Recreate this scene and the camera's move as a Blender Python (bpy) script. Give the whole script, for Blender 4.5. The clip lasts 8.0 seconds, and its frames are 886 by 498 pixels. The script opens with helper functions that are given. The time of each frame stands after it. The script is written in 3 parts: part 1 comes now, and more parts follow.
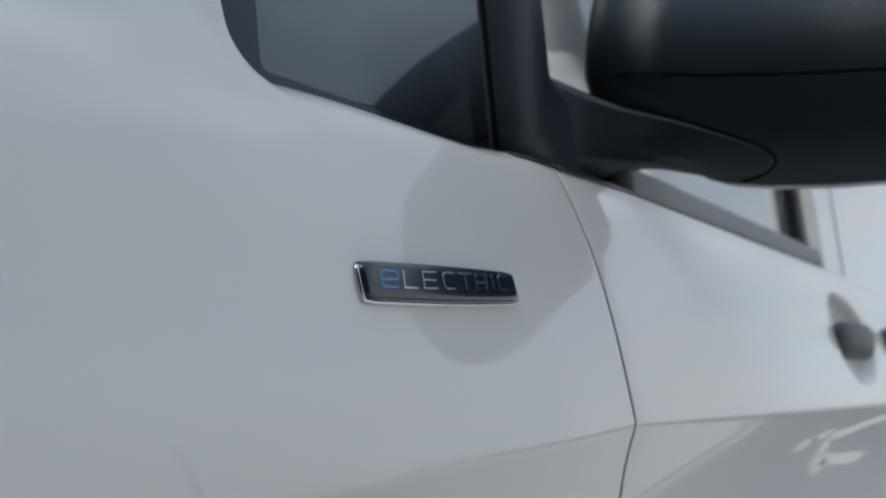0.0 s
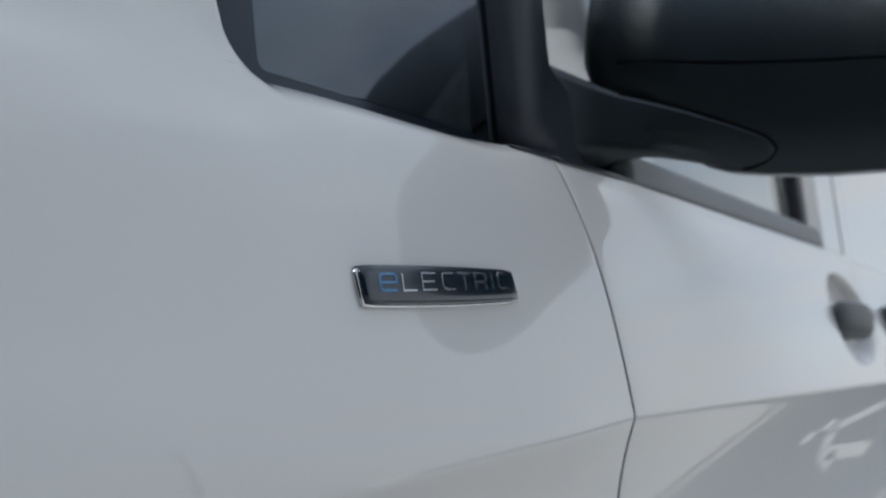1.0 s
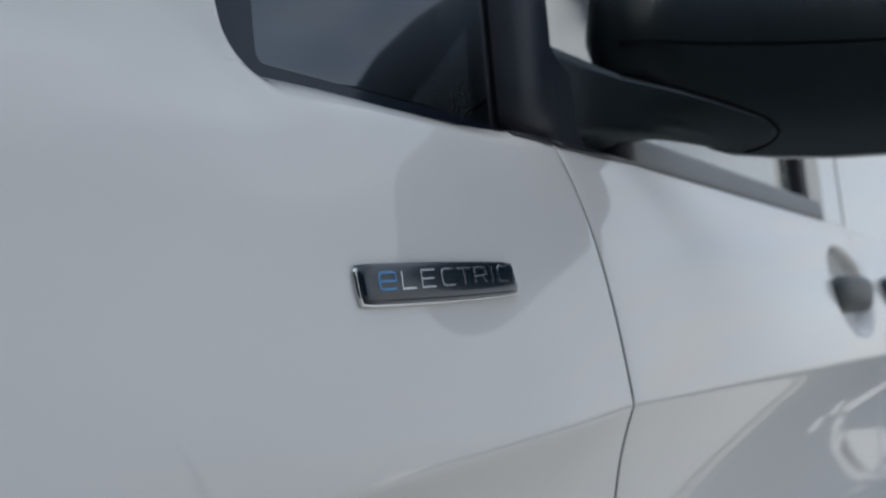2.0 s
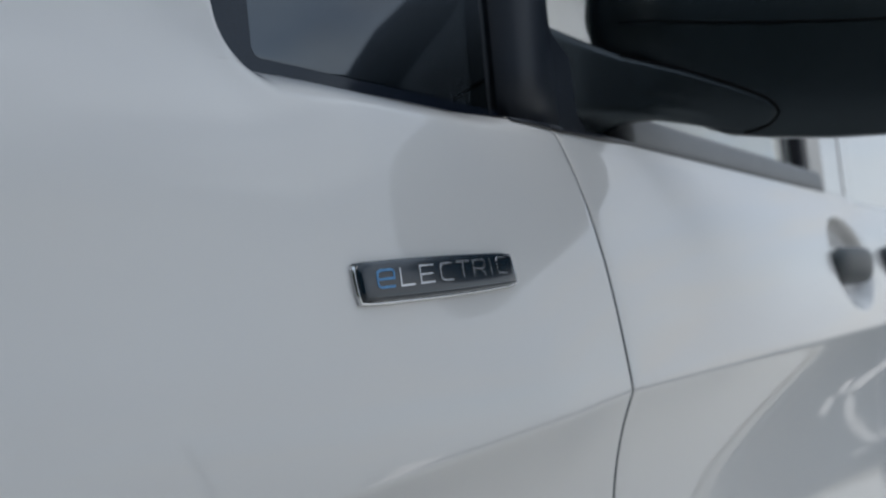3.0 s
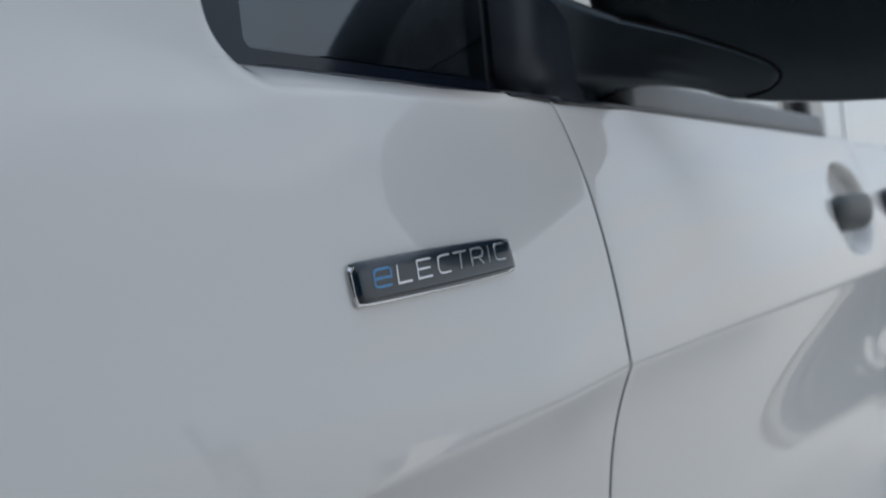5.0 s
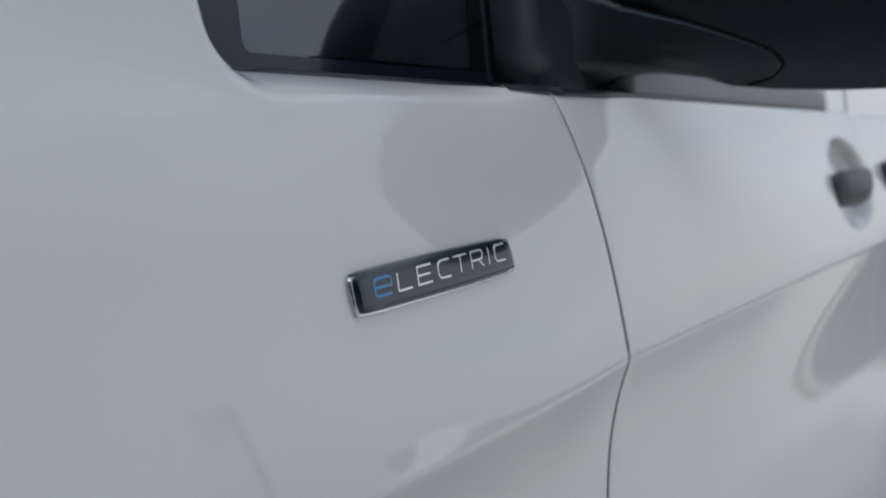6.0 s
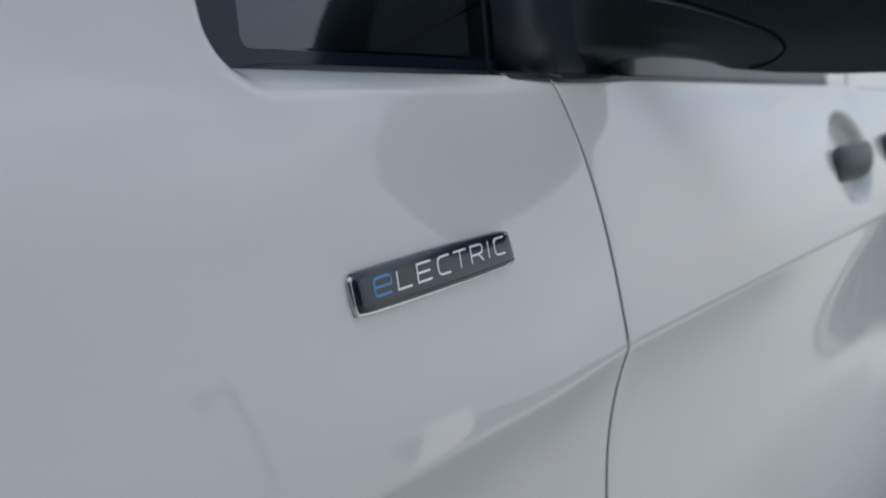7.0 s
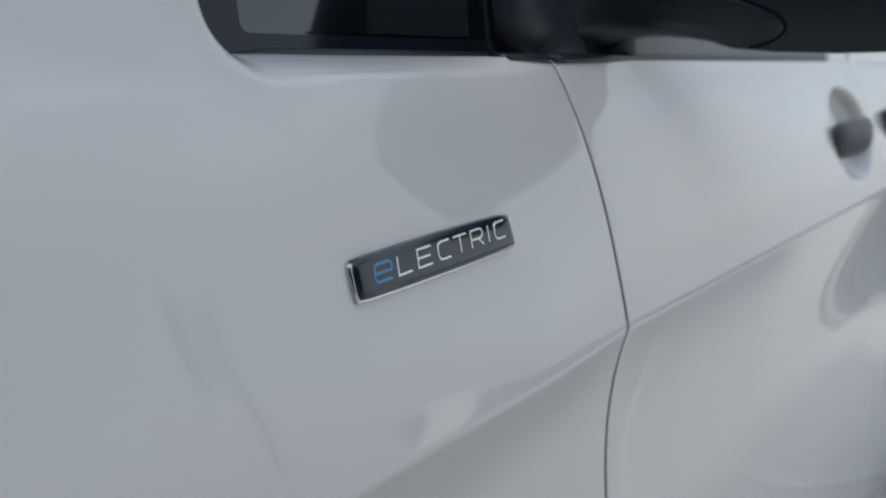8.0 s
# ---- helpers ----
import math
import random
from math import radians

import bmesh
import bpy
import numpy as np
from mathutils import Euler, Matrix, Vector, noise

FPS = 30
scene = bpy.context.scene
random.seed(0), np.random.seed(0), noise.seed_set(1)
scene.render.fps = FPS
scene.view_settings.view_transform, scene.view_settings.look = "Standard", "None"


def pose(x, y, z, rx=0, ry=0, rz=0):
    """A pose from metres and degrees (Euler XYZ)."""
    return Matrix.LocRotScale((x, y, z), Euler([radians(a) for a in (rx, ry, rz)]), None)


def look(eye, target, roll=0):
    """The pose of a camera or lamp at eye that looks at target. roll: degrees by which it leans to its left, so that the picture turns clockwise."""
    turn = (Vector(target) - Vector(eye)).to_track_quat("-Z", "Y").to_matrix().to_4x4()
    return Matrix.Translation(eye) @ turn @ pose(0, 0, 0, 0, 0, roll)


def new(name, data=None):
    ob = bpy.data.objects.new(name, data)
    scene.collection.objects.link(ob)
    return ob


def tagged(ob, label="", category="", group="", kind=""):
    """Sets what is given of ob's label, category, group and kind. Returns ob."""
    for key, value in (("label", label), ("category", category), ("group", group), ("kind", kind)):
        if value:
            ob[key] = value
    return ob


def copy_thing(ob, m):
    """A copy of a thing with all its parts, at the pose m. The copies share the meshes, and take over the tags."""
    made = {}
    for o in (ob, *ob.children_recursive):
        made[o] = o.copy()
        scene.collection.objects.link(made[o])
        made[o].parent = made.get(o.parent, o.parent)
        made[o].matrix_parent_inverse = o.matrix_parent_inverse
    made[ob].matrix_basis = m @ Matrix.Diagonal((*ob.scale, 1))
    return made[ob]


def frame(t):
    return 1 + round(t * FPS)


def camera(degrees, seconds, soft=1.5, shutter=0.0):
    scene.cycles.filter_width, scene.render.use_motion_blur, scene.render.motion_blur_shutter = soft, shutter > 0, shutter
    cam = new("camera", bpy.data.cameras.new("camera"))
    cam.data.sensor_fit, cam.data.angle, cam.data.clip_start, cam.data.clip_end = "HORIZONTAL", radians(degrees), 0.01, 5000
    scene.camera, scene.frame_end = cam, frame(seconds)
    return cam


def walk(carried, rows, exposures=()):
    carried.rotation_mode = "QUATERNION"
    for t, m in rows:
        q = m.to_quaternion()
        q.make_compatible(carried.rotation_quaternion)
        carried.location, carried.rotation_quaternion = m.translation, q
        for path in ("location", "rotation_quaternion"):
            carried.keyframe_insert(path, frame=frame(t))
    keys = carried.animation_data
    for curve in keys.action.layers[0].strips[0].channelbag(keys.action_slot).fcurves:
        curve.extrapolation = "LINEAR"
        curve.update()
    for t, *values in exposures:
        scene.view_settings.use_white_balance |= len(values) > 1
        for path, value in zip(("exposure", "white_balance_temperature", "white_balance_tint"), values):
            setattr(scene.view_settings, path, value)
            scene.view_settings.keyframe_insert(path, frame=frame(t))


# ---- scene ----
cam = camera(42.0, 8.0, soft=1.9)
PATH = [
    (0, (-0.501, -0.296, 0.961), (1.216, 0.71, 1.164), 1.4),
    (0.5, (-0.504, -0.298, 0.968), (1.214, 0.71, 1.147), 1.4),
    (1, (-0.5, -0.295, 0.978), (1.223, 0.711, 1.124), 1.3),
    (1.5, (-0.499, -0.294, 0.988), (1.226, 0.712, 1.097), 1.4),
    (3, (-0.498, -0.294, 1.015), (1.231, 0.712, 1.016), 1.1),
    (3.5, (-0.497, -0.294, 1.023), (1.231, 0.712, 0.993), 0.9),
    (4, (-0.495, -0.292, 1.033), (1.233, 0.711, 0.963), 0.9),
    (4.5, (-0.493, -0.291, 1.041), (1.235, 0.71, 0.938), 0.8),
    (6, (-0.491, -0.289, 1.077), (1.231, 0.704, 0.856), 1.0),
    (6.5, (-0.49, -0.288, 1.087), (1.229, 0.702, 0.833), 0.9),
    (7, (-0.488, -0.286, 1.094), (1.229, 0.699, 0.806), 1.0),
    (7.5, (-0.487, -0.285, 1.1), (1.227, 0.696, 0.781), 1.1),
    (8, (-0.488, -0.285, 1.101), (1.223, 0.693, 0.763), 1.0),
]
walk(cam, [(t, look(eye, target, roll)) for t, eye, target, roll in PATH], exposures=[(0, 0.14, 6540, 8), (8, 0.14, 6540, 8)])

cam.data.dof.use_dof = True
cam.data.dof.focus_distance = 0.58
cam.data.dof.aperture_fstop = 9.0

# ---- light: bright thin overcast, veiled sun on the far side of the van ----
SUN_EL, SUN_AZ = 52.0, 145.0          # degrees; azimuth counted from +x towards +y
world = bpy.data.worlds.new("sky")
scene.world = world
world.use_nodes = True
wn, wl = world.node_tree.nodes, world.node_tree.links
wn.clear()
w_out = wn.new("ShaderNodeOutputWorld")
w_bg = wn.new("ShaderNodeBackground")
w_sky = wn.new("ShaderNodeTexSky")
w_sky.sky_type = "NISHITA"
w_sky.sun_disc = False
w_sky.sun_elevation = radians(SUN_EL)
w_sky.sun_rotation = radians(90 - SUN_AZ)
w_sky.dust_density = 0.8
w_co = wn.new("ShaderNodeTexCoord")
w_map = wn.new("ShaderNodeMapping")
w_map.inputs["Scale"].default_value = (1.0, 1.0, 2.4)
w_noise = wn.new("ShaderNodeTexNoise")
w_noise.inputs["Scale"].default_value = 2.6
w_noise.inputs["Detail"].default_value = 6.0
w_noise.inputs["Roughness"].default_value = 0.55
w_ramp = wn.new("ShaderNodeValToRGB")
w_ramp.color_ramp.elements[0].position = 0.38
w_ramp.color_ramp.elements[1].position = 0.62
w_ramp.color_ramp.elements[0].color = (0.30, 0.30, 0.30, 1)
w_ramp.color_ramp.elements[1].color = (0.92, 0.92, 0.92, 1)
w_mix = wn.new("ShaderNodeMix")
w_mix.data_type = "RGBA"
w_mix.inputs[7].default_value = (8.3, 8.9, 9.9, 1)
wl.new(w_co.outputs["Generated"], w_map.inputs["Vector"])
wl.new(w_map.outputs["Vector"], w_noise.inputs["Vector"])
wl.new(w_noise.outputs["Fac"], w_ramp.inputs["Fac"])
wl.new(w_ramp.outputs["Color"], w_mix.inputs[0])
wl.new(w_sky.outputs["Color"], w_mix.inputs[6])
w_sep = wn.new("ShaderNodeSeparateXYZ")
w_low = wn.new("ShaderNodeMapRange")
w_low.inputs["From Min"].default_value, w_low.inputs["From Max"].default_value = 0.0, 0.60
w_low.inputs["To Min"].default_value, w_low.inputs["To Max"].default_value = 0.90, 0.0
w_haze = wn.new("ShaderNodeMix")
w_haze.data_type = "RGBA"
w_bank = wn.new("ShaderNodeTexNoise")
w_bank.inputs["Scale"].default_value = 10.0
w_bank.inputs["Detail"].default_value = 4.0
w_tone = wn.new("ShaderNodeValToRGB")
w_tone.color_ramp.elements[0].position, w_tone.color_ramp.elements[1].position = 0.42, 0.58
w_tone.color_ramp.elements[0].color = (0.92, 0.92, 0.98, 1)
w_tone.color_ramp.elements[1].color = (1.0, 0.925, 0.87, 1)
w_scale = wn.new("ShaderNodeVectorMath")
w_scale.operation = "SCALE"
w_scale.inputs["Scale"].default_value = 7.0
wl.new(w_map.outputs["Vector"], w_bank.inputs["Vector"])
wl.new(w_bank.outputs["Fac"], w_tone.inputs["Fac"])
wl.new(w_tone.outputs["Color"], w_scale.inputs[0])
wl.new(w_scale.outputs[0], w_haze.inputs[7])
wl.new(w_co.outputs["Generated"], w_sep.inputs["Vector"])
wl.new(w_sep.outputs["Z"], w_low.inputs["Value"])
w_veil = wn.new("ShaderNodeTexNoise")
w_veil.inputs["Scale"].default_value = 4.2
w_veil.inputs["Detail"].default_value = 5.0
w_thin = wn.new("ShaderNodeMapRange")
w_thin.inputs["From Min"].default_value, w_thin.inputs["From Max"].default_value = 0.35, 0.65
w_thin.inputs["To Min"].default_value, w_thin.inputs["To Max"].default_value = 0.30, 1.45
w_both = wn.new("ShaderNodeMath")
w_both.operation = "MULTIPLY"
w_both.use_clamp = True
wl.new(w_map.outputs["Vector"], w_veil.inputs["Vector"])
wl.new(w_veil.outputs["Fac"], w_thin.inputs["Value"])
wl.new(w_low.outputs["Result"], w_both.inputs[0])
wl.new(w_thin.outputs["Result"], w_both.inputs[1])
wl.new(w_both.outputs["Value"], w_haze.inputs[0])
wl.new(w_mix.outputs[2], w_haze.inputs[6])
w_cool = wn.new("ShaderNodeMix")
w_cool.data_type, w_cool.blend_type = "RGBA", "MULTIPLY"
w_cool.inputs[0].default_value = 1.0
w_cool.inputs[7].default_value = (0.955, 1.0, 1.04, 1)
wl.new(w_haze.outputs[2], w_cool.inputs[6])
wl.new(w_cool.outputs[2], w_bg.inputs["Color"])
w_bg.inputs["Strength"].default_value = 0.10
wl.new(w_bg.outputs["Background"], w_out.inputs["Surface"])

sun_data = bpy.data.lights.new("sun", "SUN")
sun_data.energy = 2.6
sun_data.angle = radians(14)
sun_data.color = (1.0, 0.96, 0.92)
sun = new("sun", sun_data)
_d = Vector((math.cos(radians(SUN_AZ)) * math.cos(radians(SUN_EL)), math.sin(radians(SUN_AZ)) * math.cos(radians(SUN_EL)), math.sin(radians(SUN_EL))))
sun.matrix_world = look(_d * 20, (0, 0, 0))


# ---- materials ----
def material(name, base, rough=0.5, metal=0.0, coat=0.0, coat_rough=0.03, spec=0.5, grain=0.0, grain_scale=400.0, tone=0.0, tone_scale=3.0,
             rough_var=0.0, transmission=0.0, ior=1.5, sheen=(1.0, 1.0, 1.0)):
    """A Principled material whose colour and gloss vary at a coarse and a fine scale, with a fine relief."""
    m = bpy.data.materials.new(name)
    m.use_nodes = True
    n, l = m.node_tree.nodes, m.node_tree.links
    p = n["Principled BSDF"]
    p.inputs["Base Color"].default_value = (*base, 1)
    p.inputs["Roughness"].default_value = rough
    p.inputs["Metallic"].default_value = metal
    p.inputs["Coat Weight"].default_value = coat
    p.inputs["Coat Roughness"].default_value = coat_rough
    p.inputs["Specular IOR Level"].default_value = spec
    p.inputs["Transmission Weight"].default_value = transmission
    p.inputs["IOR"].default_value = ior
    p.inputs["Specular Tint"].default_value = (*sheen, 1)
    co = n.new("ShaderNodeTexCoord")
    if tone or rough_var:
        t = n.new("ShaderNodeTexNoise")
        t.inputs["Scale"].default_value = tone_scale
        t.inputs["Detail"].default_value = 5
        l.new(co.outputs["Object"], t.inputs["Vector"])
        if tone:
            mx = n.new("ShaderNodeMix")
            mx.data_type = "RGBA"
            mx.inputs[6].default_value = (*[c * (1 - tone) for c in base], 1)
            mx.inputs[7].default_value = (*[min(1, c * (1 + tone)) for c in base], 1)
            l.new(t.outputs["Fac"], mx.inputs[0])
            l.new(mx.outputs[2], p.inputs["Base Color"])
        if rough_var:
            mr = n.new("ShaderNodeMapRange")
            mr.inputs["To Min"].default_value = rough - rough_var
            mr.inputs["To Max"].default_value = rough + rough_var
            l.new(t.outputs["Fac"], mr.inputs["Value"])
            l.new(mr.outputs["Result"], p.inputs["Roughness"])
    if grain:
        g = n.new("ShaderNodeTexNoise")
        g.inputs["Scale"].default_value = grain_scale
        g.inputs["Detail"].default_value = 3
        b = n.new("ShaderNodeBump")
        b.inputs["Strength"].default_value = grain
        b.inputs["Distance"].default_value = 0.0005
        l.new(co.outputs["Object"], g.inputs["Vector"])
        l.new(g.outputs["Fac"], b.inputs["Height"])
        l.new(b.outputs["Normal"], p.inputs["Normal"])
        l.new(b.outputs["Normal"], p.inputs["Coat Normal"])
    return m


PAINT = material("white_car_paint", (0.745, 0.735, 0.72), rough=0.45, coat=1.0, coat_rough=0.02, tone=0.02, tone_scale=4.0, grain=0.03, grain_scale=70)
GAP = material("black_gap", (0.002, 0.002, 0.0025), rough=0.9, spec=0.05, tone=0.2, tone_scale=40)
PLASTIC = material("black_grained_plastic", (0.002, 0.0045, 0.007), rough=0.21, spec=0.76, grain=0.35, grain_scale=2600, tone=0.15, tone_scale=25, rough_var=0.05, sheen=(0.80, 0.93, 1.0))
PLASTIC_FINE = material("black_smooth_plastic", (0.017, 0.023, 0.034), rough=0.40, spec=0.42, grain=0.1, grain_scale=1800, tone=0.12, tone_scale=30, rough_var=0.05)
HANDLE = material("charcoal_handle_plastic", (0.024, 0.034, 0.040), rough=0.44, grain=0.15, grain_scale=1800, tone=0.12, tone_scale=30)
# grey of the belt seal, also the shade colour in the front door gap
SEAL_AND_GAP = material("grey_rubber_and_gap_shade", (0.15, 0.16, 0.17), rough=0.45, grain=0.2, grain_scale=900, tone=0.15, tone_scale=20)
# paler shade colour for the gap behind the door
PALE_GAP = material("pale_grey_gap_shade", (0.60, 0.60, 0.60), rough=0.5, tone=0.1, tone_scale=20)
FRIT = material("black_ceramic_glass_border", (0.009, 0.013, 0.023), rough=0.08, tone=0.1, tone_scale=60, spec=0.36, sheen=(0.78, 0.90, 1.0))
GASKET = material("smooth_black_gasket", (0.010, 0.012, 0.018), rough=0.34, spec=0.4, tone=0.12, tone_scale=30)
GLASS = material("tinted_window_glass", (0.012, 0.016, 0.020), rough=0.0, transmission=1.0, ior=1.95, sheen=(0.74, 0.87, 1.0))
CLEAR = material("lightly_tinted_door_glass", (0.88, 0.93, 0.92), rough=0.0, transmission=1.0, ior=1.62)
CHROME = material("polished_chrome", (0.62, 0.63, 0.64), rough=0.14, metal=1.0, tone=0.04, tone_scale=90)
LETTER = material("silver_letter_foil", (0.70, 0.71, 0.73), rough=0.18, metal=1.0, tone=0.05, tone_scale=200)
BLUE = material("blue_letter_foil", (0.085, 0.26, 0.50), rough=0.30, metal=0.30, tone=0.1, tone_scale=200)
BADGE_BLACK = material("black_lacquered_badge_face", (0.007, 0.018, 0.030), rough=0.16, tone=0.15, tone_scale=80, coat=0.35, coat_rough=0.05)
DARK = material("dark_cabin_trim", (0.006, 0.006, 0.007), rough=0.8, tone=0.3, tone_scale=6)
FABRIC = material("light_grey_seat_fabric", (0.62, 0.63, 0.69), rough=0.9, grain=0.5, grain_scale=500, tone=0.08, tone_scale=12)
PANEL = material("grey_trim", (0.40, 0.45, 0.50), rough=0.6, tone=0.05, tone_scale=8)
MIRROR = material("mirror_silvering", (0.9, 0.9, 0.9), rough=0.01, metal=1.0)
STEEL = material("grey_painted_wheel_steel", (0.30, 0.31, 0.32), rough=0.4, metal=0.7, tone=0.1, tone_scale=12)
TYRE = material("tyre_rubber", (0.025, 0.025, 0.026), rough=0.75, grain=0.4, grain_scale=300, tone=0.2, tone_scale=15)


def ground_material():
    m = bpy.data.materials.new("pale_concrete")
    m.use_nodes = True
    n, l = m.node_tree.nodes, m.node_tree.links
    p = n["Principled BSDF"]
    p.inputs["Roughness"].default_value = 0.85
    co = n.new("ShaderNodeTexCoord")
    big, small = n.new("ShaderNodeTexNoise"), n.new("ShaderNodeTexNoise")
    big.inputs["Scale"].default_value, small.inputs["Scale"].default_value = 0.6, 60
    big.inputs["Detail"].default_value = small.inputs["Detail"].default_value = 6
    r1, r2 = n.new("ShaderNodeMix"), n.new("ShaderNodeMix")
    r1.data_type = r2.data_type = "RGBA"
    r1.inputs[6].default_value, r1.inputs[7].default_value = (0.455, 0.455, 0.44, 1), (0.575, 0.572, 0.553, 1)
    r2.blend_type = "MULTIPLY"
    r2.inputs[0].default_value = 0.3
    b = n.new("ShaderNodeBump")
    b.inputs["Strength"].default_value, b.inputs["Distance"].default_value = 0.4, 0.004
    l.new(co.outputs["Object"], big.inputs["Vector"])
    l.new(co.outputs["Object"], small.inputs["Vector"])
    l.new(big.outputs["Fac"], r1.inputs[0])
    l.new(r1.outputs[2], r2.inputs[6])
    l.new(small.outputs["Color"], r2.inputs[7])
    l.new(r2.outputs[2], p.inputs["Base Color"])
    l.new(small.outputs["Fac"], b.inputs["Height"])
    l.new(b.outputs["Normal"], p.inputs["Normal"])
    return m


CONCRETE = ground_material()


# ---- mesh helpers ----
def part(name, bm, mat, parent=None, label="", smooth=True):
    me = bpy.data.meshes.new(name)
    bmesh.ops.recalc_face_normals(bm, faces=bm.faces)
    bm.to_mesh(me)
    bm.free()
    for poly in me.polygons:
        poly.use_smooth = smooth
    me.materials.append(mat)
    ob = new(name, me)
    ob.parent = parent
    if label:
        ob["label"] = label
    return ob


def grid(bm, rows):
    """Quads between rows of points of equal length; gives back the vertices."""
    vs = [[bm.verts.new(p) for p in r] for r in rows]
    for a, b in zip(vs, vs[1:]):
        for i in range(len(a) - 1):
            bm.faces.new((a[i], a[i + 1], b[i + 1], b[i]))
    return vs


def loft(bm, rings, caps=True):
    """A closed tube through rings of points of equal number."""
    vs = [[bm.verts.new(p) for p in r] for r in rings]
    k = len(vs[0])
    for a, b in zip(vs, vs[1:]):
        for i in range(k):
            j = (i + 1) % k
            bm.faces.new((a[i], a[j], b[j], b[i]))
    if caps:
        bm.faces.new(vs[0][::-1])
        bm.faces.new(vs[-1])
    return vs


def box(bm, lo, hi, bevel=0.0, seg=3):
    r = bmesh.ops.create_cube(bm, size=1.0)
    for v in r["verts"]:
        v.co = Vector([lo[i] + (v.co[i] + 0.5) * (hi[i] - lo[i]) for i in range(3)])
    if bevel:
        es = list({e for v in r["verts"] for e in v.link_edges})
        bmesh.ops.bevel(bm, geom=es, offset=bevel, segments=seg, profile=0.5, affect="EDGES")


def tube(bm, pts, radius, sides=8):
    """A round rod along a line of points."""
    rings = []
    for i, p in enumerate(pts):
        p = Vector(p)
        d = (Vector(pts[min(i + 1, len(pts) - 1)]) - Vector(pts[max(i - 1, 0)])).normalized()
        u = d.cross(Vector((0, 0, 1)))
        if u.length < 1e-3:
            u = d.cross(Vector((0, 1, 0)))
        u.normalize()
        w = d.cross(u)
        rings.append([p + radius * (math.cos(a) * u + math.sin(a) * w) for a in [2 * math.pi * k / sides for k in range(sides)]])
    loft(bm, rings)


def slab(bm, rows, thick):
    """A closed sheet of some thickness (towards +y) over rows of points."""
    f = grid(bm, rows)
    b = grid(bm, [[(x, y + thick, z) for x, y, z in r] for r in rows])
    rim = lambda v: v[0] + [r[-1] for r in v[1:]] + v[-1][-2::-1] + [r[0] for r in v[-2:0:-1]]
    p, q = rim(f), rim(b)
    for i in range(len(p)):
        j = (i + 1) % len(p)
        bm.faces.new((p[i], p[j], q[j], q[i]))


def span(a, b, n):
    return [a + (b - a) * i / n for i in range(n + 1)]


# ---- the shape of the van's side: outward is -y, rearward +x ----
UP = np.polyfit([.928, .949, .972, 1.0, 1.021, 1.042, 1.064, 1.08, 1.09], [-.0318, -.0268, -.021, -.0135, -.0065, .0015, .011, .0188, .0245], 3)
LOW = np.polyfit([.928, .908, .886, .867, .843, .81, .76], [-.0318, -.0265, -.022, -.0197, -.0196, -.0216, -.027], 3)
SEAM = 0.197
BELT = 1.098


def smooth(a, b, v):
    v = min(1.0, max(0.0, (v - a) / (b - a)))
    return v * v * (3 - 2 * v)


def profile(z, bend=0.012):
    """How far the side lies inward at a height, at the door seam; it bends upright above the belt."""
    if z < 0.76:
        low = -0.027 - 0.010 * smooth(0.76, 0.55, z) + 0.05 * smooth(0.50, 0.22, z)
        return low
    up, low = np.polyval(UP, z), np.polyval(LOW, min(z, 0.96))
    if z > 1.085:
        up = np.polyval(UP, 1.085) + 0.38 * bend * (1 - math.exp(-(z - 1.085) / bend)) + 0.16 * (z - 1.085)
    if z > 0.96:
        return float(up)
    k = 0.0012
    return float(0.5 * (up + low + math.sqrt((up - low) ** 2 + k * k)))


def plan(x):
    """How far the side curves inward towards the nose and tail."""
    d = SEAM - x
    y = 0.058 * 0.5 * (d + math.sqrt(d * d + 0.0016)) - 0.0012
    y += 0.06 * max(0, d - 0.25) ** 2 + 0.22 * max(0, -0.35 - x) ** 2
    return y + 0.015 * max(0, x - 1.6) ** 2


# the outline of the fixed front window: a bottom edge, a round corner and a front edge
WX, WR = -0.0935, 0.020


def window_gap(x, z):
    """Distance outside the outline of the fixed front window."""
    cx, cz = WX + WR, BELT + WR
    if x < cx and z < cz:
        return math.hypot(cx - x, cz - z) - WR
    return max(WX - x, BELT - z)


def lower_shift(x):
    return -0.060 * min(0.36, max(0.0, SEAM - x))


def side(x, z):
    """The painted side of the van below and in front of the windows."""
    s = lower_shift(x) * (1 - smooth(0.98, 1.08, z))
    y = profile(z - s, 0.012 + 0.055 * smooth(-0.06, -0.17, x)) + plan(x)
    q = 0.085 - 0.010 * math.log(1 + math.exp((1.085 - max(z, 0.7)) / 0.010))
    y += smooth(SEAM, 0.085, x) * (0.0674 * (z - 1.004) - 0.184 * q * q - 1.335 * q ** 3) * smooth(0.86, 0.95, z)
    d = 0.6 * math.tanh(max(0.0, SEAM - x) / 0.6)
    y += -0.0067 * d - 0.0288 * d * d - 0.207 * d * max(q, -0.14)
    y += 0.008 * smooth(-0.03, -0.12, x) * smooth(1.03, 1.105, z)
    if z > 1.05 and x < 0.29:
        g = window_gap(x, z)
        roll = 0.0125 + 0.003 * smooth(0.0, -0.07, x)
        if g < roll:
            y += (0.019 + 0.001 * smooth(0.00, -0.06, x)) * (1 - max(g, 0) / roll) ** 2.3 * (1 - 0.75 * smooth(0.085, 0.185, x) - 0.25 * smooth(0.20, 0.285, x))
    return y


def house(z):
    """Inward lean of the panes and pillars above the belt."""
    return 0.050 + 0.15 * (z - BELT)


